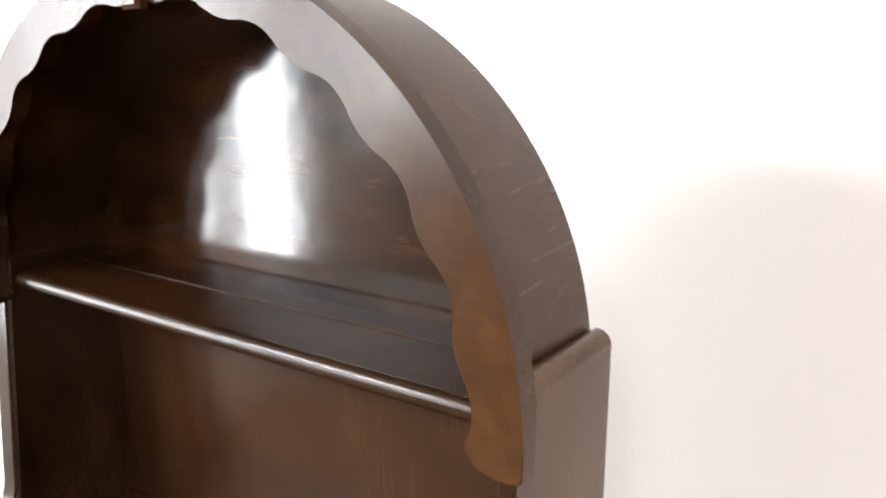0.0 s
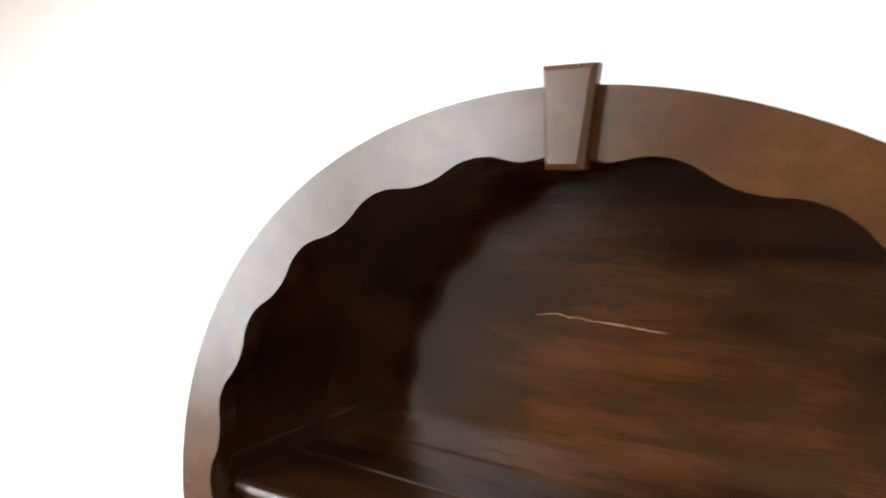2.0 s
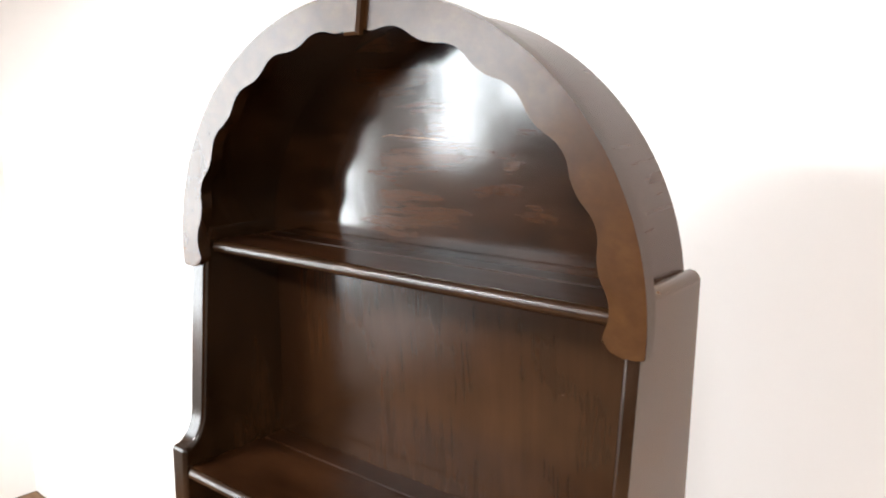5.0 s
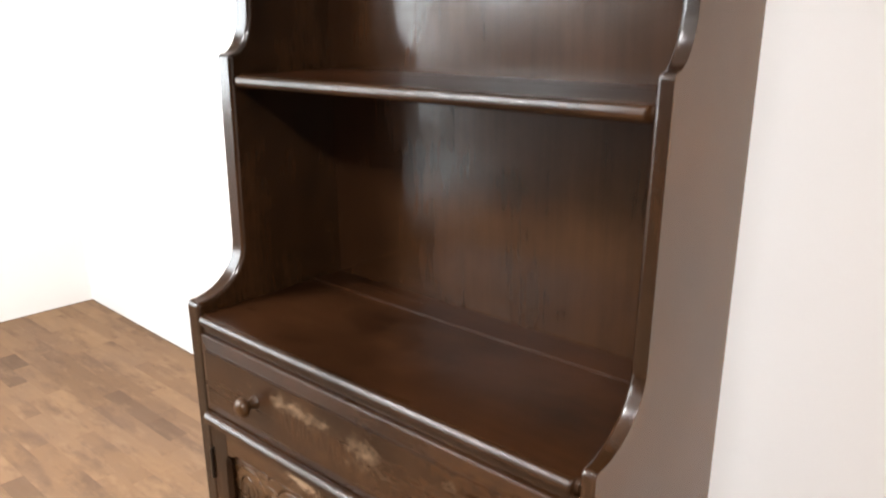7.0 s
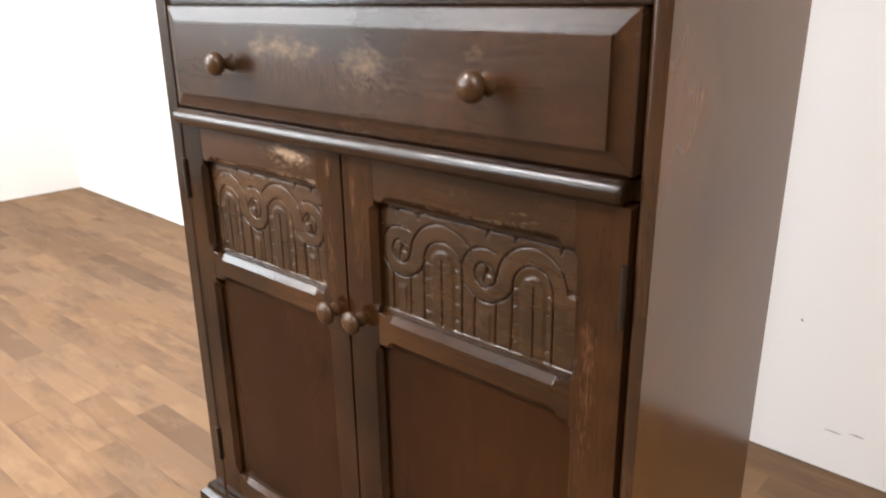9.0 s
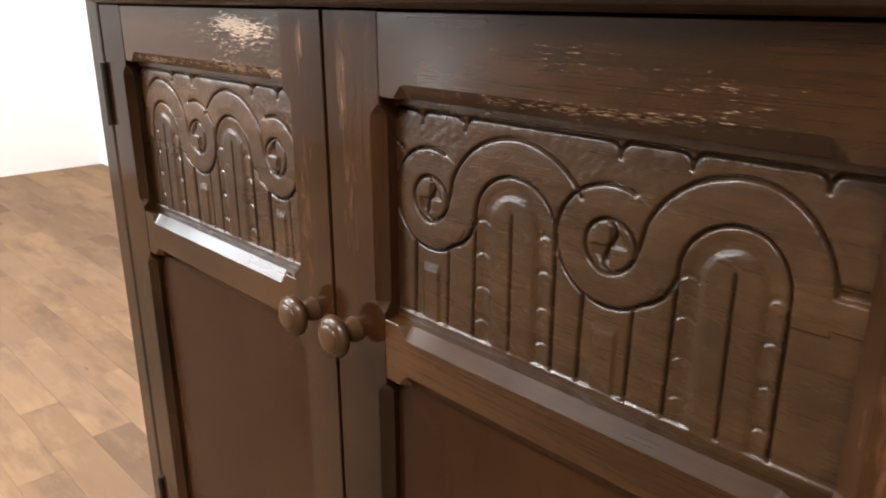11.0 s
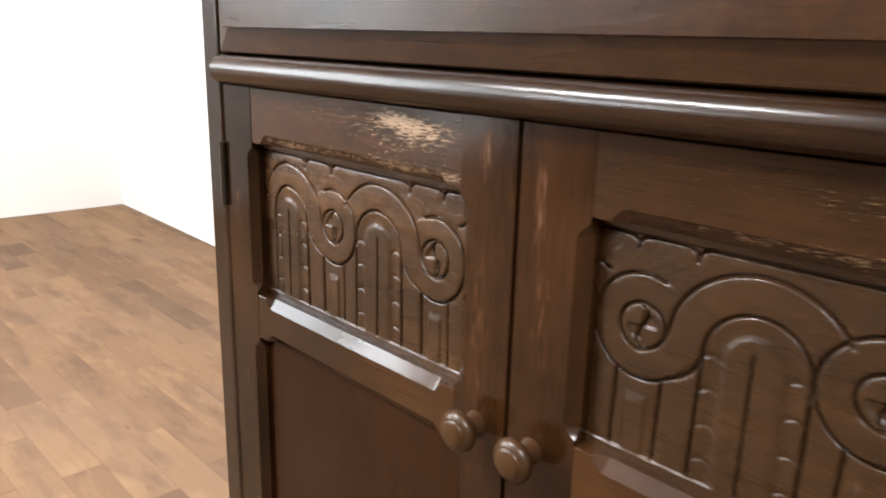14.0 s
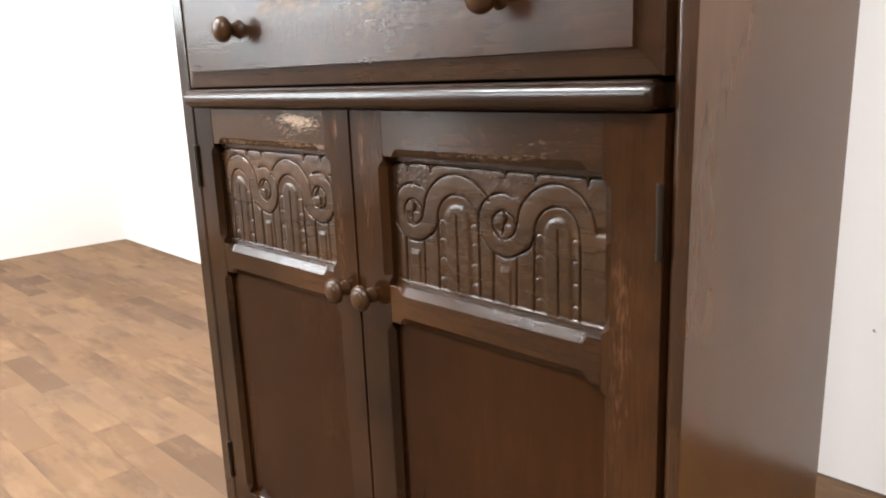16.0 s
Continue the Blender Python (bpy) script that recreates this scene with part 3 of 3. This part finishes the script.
for y, i in ((0.020, 0.0), (0.0005, 0.0), (-0.001, 0.0012), (-0.0044, 0.0200), (-0.0088, 0.0207)):
    rings.append([(DL + i, y, DZ0 + i), (DR - i, y, DZ0 + i), (DR - i, y, DZ1 - i), (DL + i, y, DZ1 - i)])
drawer = part("drawer", loft(rings), wood_drawer, dresser, "closed drawer with bevelled front and rubbed varnish", 5)
for x in (-0.195, 0.210):
    part("knob", lathe(ball_profile(0.0148, 0.033), outward(x, -0.0086, 0.779)), wood_knob, drawer, "turned wooden knob")


# doors
def scroll_curves():
    """The carver's lines on one panel, in millimetres from its lower left corner."""
    lines = []
    def arc_mm(cx, cy, r, a0, a1):
        n = max(6, int(abs(a1 - a0) * r / 45))
        t = np.radians(np.linspace(a0, a1, n))
        lines.append(np.stack([cx + r * np.cos(t), cy + r * np.sin(t)], 1))
    def seg(x0, y0, x1, y1):
        n = max(3, int(math.hypot(x1 - x0, y1 - y0) / 0.6))
        lines.append(np.stack([np.linspace(x0, x1, n), np.linspace(y0, y1, n)], 1))
    def bend_mm(*pts):
        t = np.linspace(0, 1, 40)[:, None]
        p = [np.array(q, float) for q in pts]
        lines.append((1 - t) ** 3 * p[0] + 3 * (1 - t) ** 2 * t * p[1] + 3 * (1 - t) * t * t * p[2] + t ** 3 * p[3])
    for cx, a_start in ((45, 172), (155, 149)):
        arc_mm(cx, 69, 24.5, 180, 0)                 # inner arch
        arc_mm(cx, 69, 43.5, a_start, 22)            # outer arch
        seg(cx - 24.5, 69, cx - 24.5, 0)
        seg(cx + 24.5, 69, cx + 26, 0)
        sx = cx + 57
        bend_mm((cx + 40.3, 85.3), (cx + 43, 76), (cx + 42, 62), (sx + 1, 59.5))   # into the eye of the scroll
        arc_mm(sx, 72, 12.5, -90, 190)               # eye
        arc_mm(sx, 72, 28, -128, 112)                # scroll
        bend_mm((cx + 25, 66), (cx + 27, 58), (cx + 33, 52), (sx - 17.2, 50))
        seg(sx - 13, 47, sx - 12, 0)                 # small column below
        seg(sx + 12.5, 47, sx + 13.5, 0)
        bend_mm((sx, 61), (sx + 9, 66), (sx - 9, 78), (sx, 83))
    seg(241, 60, 241, 0)
    notches = (12, 68, 100, 187, 218)
    for x in notches:                                # hooked chips along the top border
        arc_mm(x - 6.5, 112.5, 6.5, 88, 0)
        arc_mm(x + 6.5, 112.5, 6.5, 180, 92)
    for a, b in zip((-6, *notches), (*notches, 255)):
        seg(a + 6.5, 119.2, b - 6.5, 119.2)
    seg(241, 119, 241, 104)
    arc_mm(232, 108, 10, -80, 10)
    return np.concatenate(lines)


def carved_relief(w=249, h=125, nx=620, nz=312):
    """Depth of the carving over a grid, in metres: flat ribbons between crisp cuts, hollow flutes, split leaves and chip cuts."""
    u, v = np.meshgrid(np.linspace(0, w, nx + 1), np.linspace(0, h, nz + 1))
    pts = scroll_curves()
    d = np.full(u.shape, 1e9)
    for i in range(0, len(pts), 60):
        c = pts[i:i + 60]
        d = np.minimum(d, ((u[..., None] - c[:, 0]) ** 2 + (v[..., None] - c[:, 1]) ** 2).min(-1))
    d = np.sqrt(d)
    rise = 0.30 * (1 - np.exp(-(d / 2.6) ** 2)) - 3.6 * np.exp(-(d / 0.72) ** 2)
    ribbon = np.zeros(u.shape, bool)
    for cx in (45, 155):
        a = np.where(v < 69, np.abs(u - cx), np.hypot(u - cx, v - 69))
        ribbon |= (np.hypot(u - cx, v - 69) < 43.5) & (a > 24.5) & (v > 60)
        ribbon |= np.hypot(u - cx - 57, v - 72) < 28
    for cx in (45, 155):
        a = np.where(v < 69, np.abs(u - cx), np.hypot(u - cx, v - 69))
        body = a < 24.3
        hollow = np.clip((a - 12.5) / 3, 0, 1) * np.clip((24.5 - a) / 6, 0, 1)
        rise = np.where(body, rise - 0.9 * hollow + 0.25 * np.clip((13.5 - a) / 3, 0, 1), rise)
        slit = np.exp(-((u - cx - 1) / 0.7) ** 2) / (1 + np.exp(np.clip((v - 74) / 0.8, -30, 30)))
        rise = rise - 2.6 * slit
        for nv in (13, 31, 49, 66):
            for s in (-1, 1):
                off = (np.abs(u - cx) - 15) / 8.5
                e = v - nv - 2.0 * np.sin(np.clip(off, 0, 1) * math.pi)
                chip = np.exp(-(np.minimum(e, 0) / 0.5) ** 2) * np.exp(-(np.maximum(e, 0) / 2.2) ** 2)
                rise = rise - 0.65 * chip * ((np.sign(u - cx) == s) & (off > 0) & (off < 1) & (v < 76))
        sx = cx + 57
        peg = np.clip((7 - np.abs(u - sx)) / 2, 0, 1) * np.clip((36 - v) / 5, 0, 1)
        flute = (np.abs(u - sx) < 12) & (v < 46)
        rise = np.where(flute, rise - 0.6 + 1.2 * peg, rise)
        eye = np.hypot(u - sx, v - 72)
        turn = np.arctan2(v - 72, u - sx)
        quarter = ((turn > -math.pi / 2) & (turn < 0)) | ((turn > math.pi / 2) & (turn < math.pi))
        rise = np.where((eye < 9) & quarter, rise - 1.5 * np.clip((9 - eye) / 2, 0, 1), rise)
    leaves = (np.abs(u - 45) < 24.5) | (np.abs(u - 155) < 24.5)
    flutes = (v < 60) & ~ribbon
    rise = np.where(flutes & ~leaves, rise - 0.5, rise + 0.15 * ribbon)
    ground = (v > 60) & (v < 119) & ~ribbon & (d > 0.5)
    for cx in (45, 155):
        ground &= np.hypot(u - cx, v - 69) > 43.5
    gouge = 0.25 * np.sin(u * 0.9 + 3 * np.sin(v * 0.23)) * np.sin(v * 0.5 + 2 * np.sin(u * 0.11))
    rise = np.where(ground, rise - 0.45 + gouge * 0.25, rise)
    border = np.clip((v - 119.6) / 0.8, 0, 1) + np.clip((3.4 - v) / 0.8, 0, 1)
    rise = rise * (1 - np.clip((3.4 - v) / 0.8, 0, 1)) + 0.9 * border     # plain fillet along top and bottom
    return rise * 0.001


RELIEF = carved_relief()


# how the hand-cut pattern is spread over the two panels: place of a line (metres) and where it lies on the drawing (millimetres)
HEIGHTS = ([0.5085, 0.586, 0.6275, 0.641], [0, 72, 112.5, 125])
SPREAD = {False: (([-0.3035, -0.267, -0.205, -0.150, -0.0885, -0.0580], [2, 46, 102, 156, 212, 243]), HEIGHTS),
          True: (([0.0385, 0.0710, 0.1320, 0.1910, 0.2515, 0.2900], [6, 37, 93, 147, 203, 247]), HEIGHTS)}


def carved_panel(x0, x1, z0, z1, y, flip):
    full = RELIEF[:, ::-1] if flip else RELIEF
    rows, cols = full.shape
    xs, zs = np.linspace(x0, x1, cols), np.linspace(z0, z1, rows)
    (kx, ku), (kz, kv) = SPREAD[flip]
    cu, cv = np.interp(xs, kx, ku) / 249 * (cols - 1), np.interp(zs, kz, kv) / 125 * (rows - 1)
    near = np.stack([np.interp(cu, np.arange(cols), line) for line in full])
    h = np.stack([np.interp(cv, np.arange(rows), line) for line in near.T]).T
    X, Z = np.meshgrid(xs, zs)
    verts = np.stack([X, y - h, Z], -1).reshape(-1, 3)
    idx = np.arange(rows * cols).reshape(rows, cols)
    quads = np.stack([idx[:-1, :-1], idx[:-1, 1:], idx[1:, 1:], idx[1:, :-1]], -1).reshape(-1, 4)
    me = bpy.data.meshes.new("carved_panel")
    me.from_pydata(verts.tolist(), [], quads.tolist())
    me.polygons.foreach_set("use_smooth", [True] * len(me.polygons))
    me.materials.append(wood_carved)
    return me


Z0, Z1 = 0.0805, 0.6865                      # door height
ZLOW, ZMID0, ZMID1, ZOPEN = 0.1305, 0.4665, 0.5065, 0.641   # bottom rail top, middle rail, top rail underside
YD0, YD1 = 0.0, 0.0235
# for each door: outer stile, inner stile (x from, x to), x of its knob
DOORS = [(-1, (-XI + 0.003, -0.302), (-0.055, -0.0105), -0.036), (1, (0.303, XIR - 0.0035), (-0.0072, 0.0425), 0.0100)]
for sgn, outer_stile, inner_stile, knob_x in DOORS:
    gaps = [(ZLOW + 0.004, ZMID0 - 0.004), (ZMID1 + 0.004, ZOPEN - 0.004)]
    door = part("door", stopped_bar("z", Z0, Z1, *outer_stile, YD0, YD1, **({"hi": gaps} if sgn < 0 else {"lo": gaps})), wood_stile, dresser,
                "closed cupboard door with carved upper panel and plain lower panel", 12)
    part("stile", stopped_bar("z", Z0, Z1, *inner_stile, YD0, YD1, **({"lo": gaps} if sgn < 0 else {"hi": gaps})), wood_stile, door, "", 12)
    a, b = (outer_stile[1] + 0.0002, inner_stile[0] - 0.0002) if sgn < 0 else (inner_stile[1] + 0.0002, outer_stile[0] - 0.0002)
    cut = [(a + 0.012, b - 0.012)]
    part("rail", stopped_bar("x", a, b, ZOPEN, Z1, YD0 + 0.0004, YD1, lo=cut), wood_rail, door, "top rail with varnish rubbed through", 12)
    part("rail", stopped_bar("x", a, b, ZMID0, ZMID1, YD0 + 0.0004, YD1, lo=cut, hi=cut), wood_level_rail, door, "", 12)
    part("rail", stopped_bar("x", a, b, Z0, ZLOW, YD0 + 0.0004, YD1, hi=cut), wood_level_rail, door, "", 12)
    panel = new("carved_panel", carved_panel(a - 0.0005, b + 0.0005, ZMID1 - 0.0005, ZOPEN + 0.0005, 0.0123, sgn > 0))
    panel.parent = door
    tagged(panel, "panel carved with arches, scrolls and leaves")
    part("panel_backing", box(a - 0.003, b + 0.003, 0.0166, 0.0225, ZMID1 - 0.003, ZOPEN + 0.003), wood_panel, door)
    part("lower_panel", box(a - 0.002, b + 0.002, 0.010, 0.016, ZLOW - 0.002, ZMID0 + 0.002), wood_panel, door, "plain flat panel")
    part("knob", lathe(knob_profile(0.0142, 0.024), outward(knob_x + 0.002, 0.0, 0.4905)), wood_knob, door, "turned wooden knob")
    for z0, z1 in ((0.14, 0.197), (0.58, 0.637)):
        hinge = bmesh.new()
        bmesh.ops.create_cone(hinge, cap_ends=True, segments=10, radius1=0.003, radius2=0.003, depth=z1 - z0,
                              matrix=Matrix.Translation((-XI - 0.0004 if sgn < 0 else XIR - 0.0050, -0.0015, (z0 + z1) / 2)))
        part("hinge", hinge, hinge_metal, door, "dark metal butt hinge")

# plinth: front and two returns with an ogee top
prof = [(0.0, 0.0), (-0.020, 0.0), (-0.020, 0.062), (-0.0195, 0.064), (-0.013, 0.069), (-0.010, 0.074), (-0.0095, 0.0785), (0.0, 0.0785)]
path = [(-1, YBACK), (-1, 0.0), (1, 0.0), (1, YBACK)]
rings = []
for (sx, y), diag in zip(path, (0, 1, 1, 0)):
    rings.append([(sx * ((XO if sx < 0 else XOR) + 0.0008 - o), (y + (o if diag else 0)), z) for o, z in prof])
part("plinth", loft(rings), wood_across, dresser, "moulded plinth standing on the floor")

# ---- parquet ----
rnd = random.Random(7)
PW = 0.0665
near_meshes = {}


def plank_mesh(length, width):
    key = (round(length, 2), round(width, 4))
    if key not in near_meshes:
        b = box(-length / 2, length / 2, -width / 2, width / 2, -0.012, 0.0, 0.0004, 1)
        me = bpy.data.meshes.new("plank")
        b.to_mesh(me)
        b.free()
        me.materials.append(floor_wood)
        near_meshes[key] = me
    return near_meshes[key]


floor_ob = bpy.data.objects["floor"]
far_verts, far_faces = [], []
y = 0.340 - PW * 126
while y < YB - 0.001:
    w = min(PW, YB - y)
    x = -3.1 + rnd.uniform(-0.6, 0)
    while x < XR:
        length = rnd.choice((0.16, 0.24, 0.32, 0.40, 0.48, 0.56, 0.7))
        x1 = min(x + length, XR)
        yc, xc = y + w / 2, (max(x, -3.1) + x1) / 2
        ln = x1 - max(x, -3.1) - 0.0003
        if ln > 0.03 and y > YF - PW:
            if yc > -0.75 and xc < 0.75:
                ob = new("plank", plank_mesh(ln, w - 0.0002))
                ob.location = (xc, yc, rnd.uniform(-0.0003, 0.0002))
                ob.parent = floor_ob
            else:
                n = len(far_verts)
                for dz in (-0.011, 0.0):
                    far_verts += [(xc - ln / 2, y, dz), (xc + ln / 2, y, dz), (xc + ln / 2, y + w - 0.0008, dz), (xc - ln / 2, y + w - 0.0008, dz)]
                far_faces += [tuple(n + i for i in f) for f in ((4, 5, 6, 7), (0, 1, 5, 4), (1, 2, 6, 5), (2, 3, 7, 6), (3, 0, 4, 7))]
        x = x1
    y += PW
me = bpy.data.meshes.new("planks")
me.from_pydata(far_verts, [], far_faces)
me.materials.append(floor_wood)
far = new("planks", me)
far.parent = floor_ob
tagged(far, kind="stuff")

# dirty, uneven gap where the floor meets the walls
def floor_gap(x0, y0, x1, y1, nx, ny, steps):
    bm = bmesh.new()
    ragged = random.Random(5)
    rows = []
    for i in range(steps + 1):
        f = i / steps
        w = 0.004 + 0.006 * ragged.random() ** 2
        x, y = x0 + (x1 - x0) * f, y0 + (y1 - y0) * f
        rows.append([bm.verts.new((x + nx * d, y + ny * d, z)) for d, z in ((-0.002, 0.0012), (w, 0.0008))])
    for a, b in zip(rows, rows[1:]):
        bm.faces.new((a[0], b[0], b[1], a[1]))
    return part("floor_gap", bm, gap_dirt, floor_ob, "dark gap along the wall")


gap_dirt = plain("dirt in the floor gap", (0.09, 0.055, 0.035), 0.8, 0.0, 120.0)
floor_gap(*CORNER, XR, wall_y(XR), 0, -1, 260)
floor_gap(*CORNER, *BEND, 1, 0, 30)
floor_gap(*BEND, XL, -0.3, 0.85, 0.5, 30)
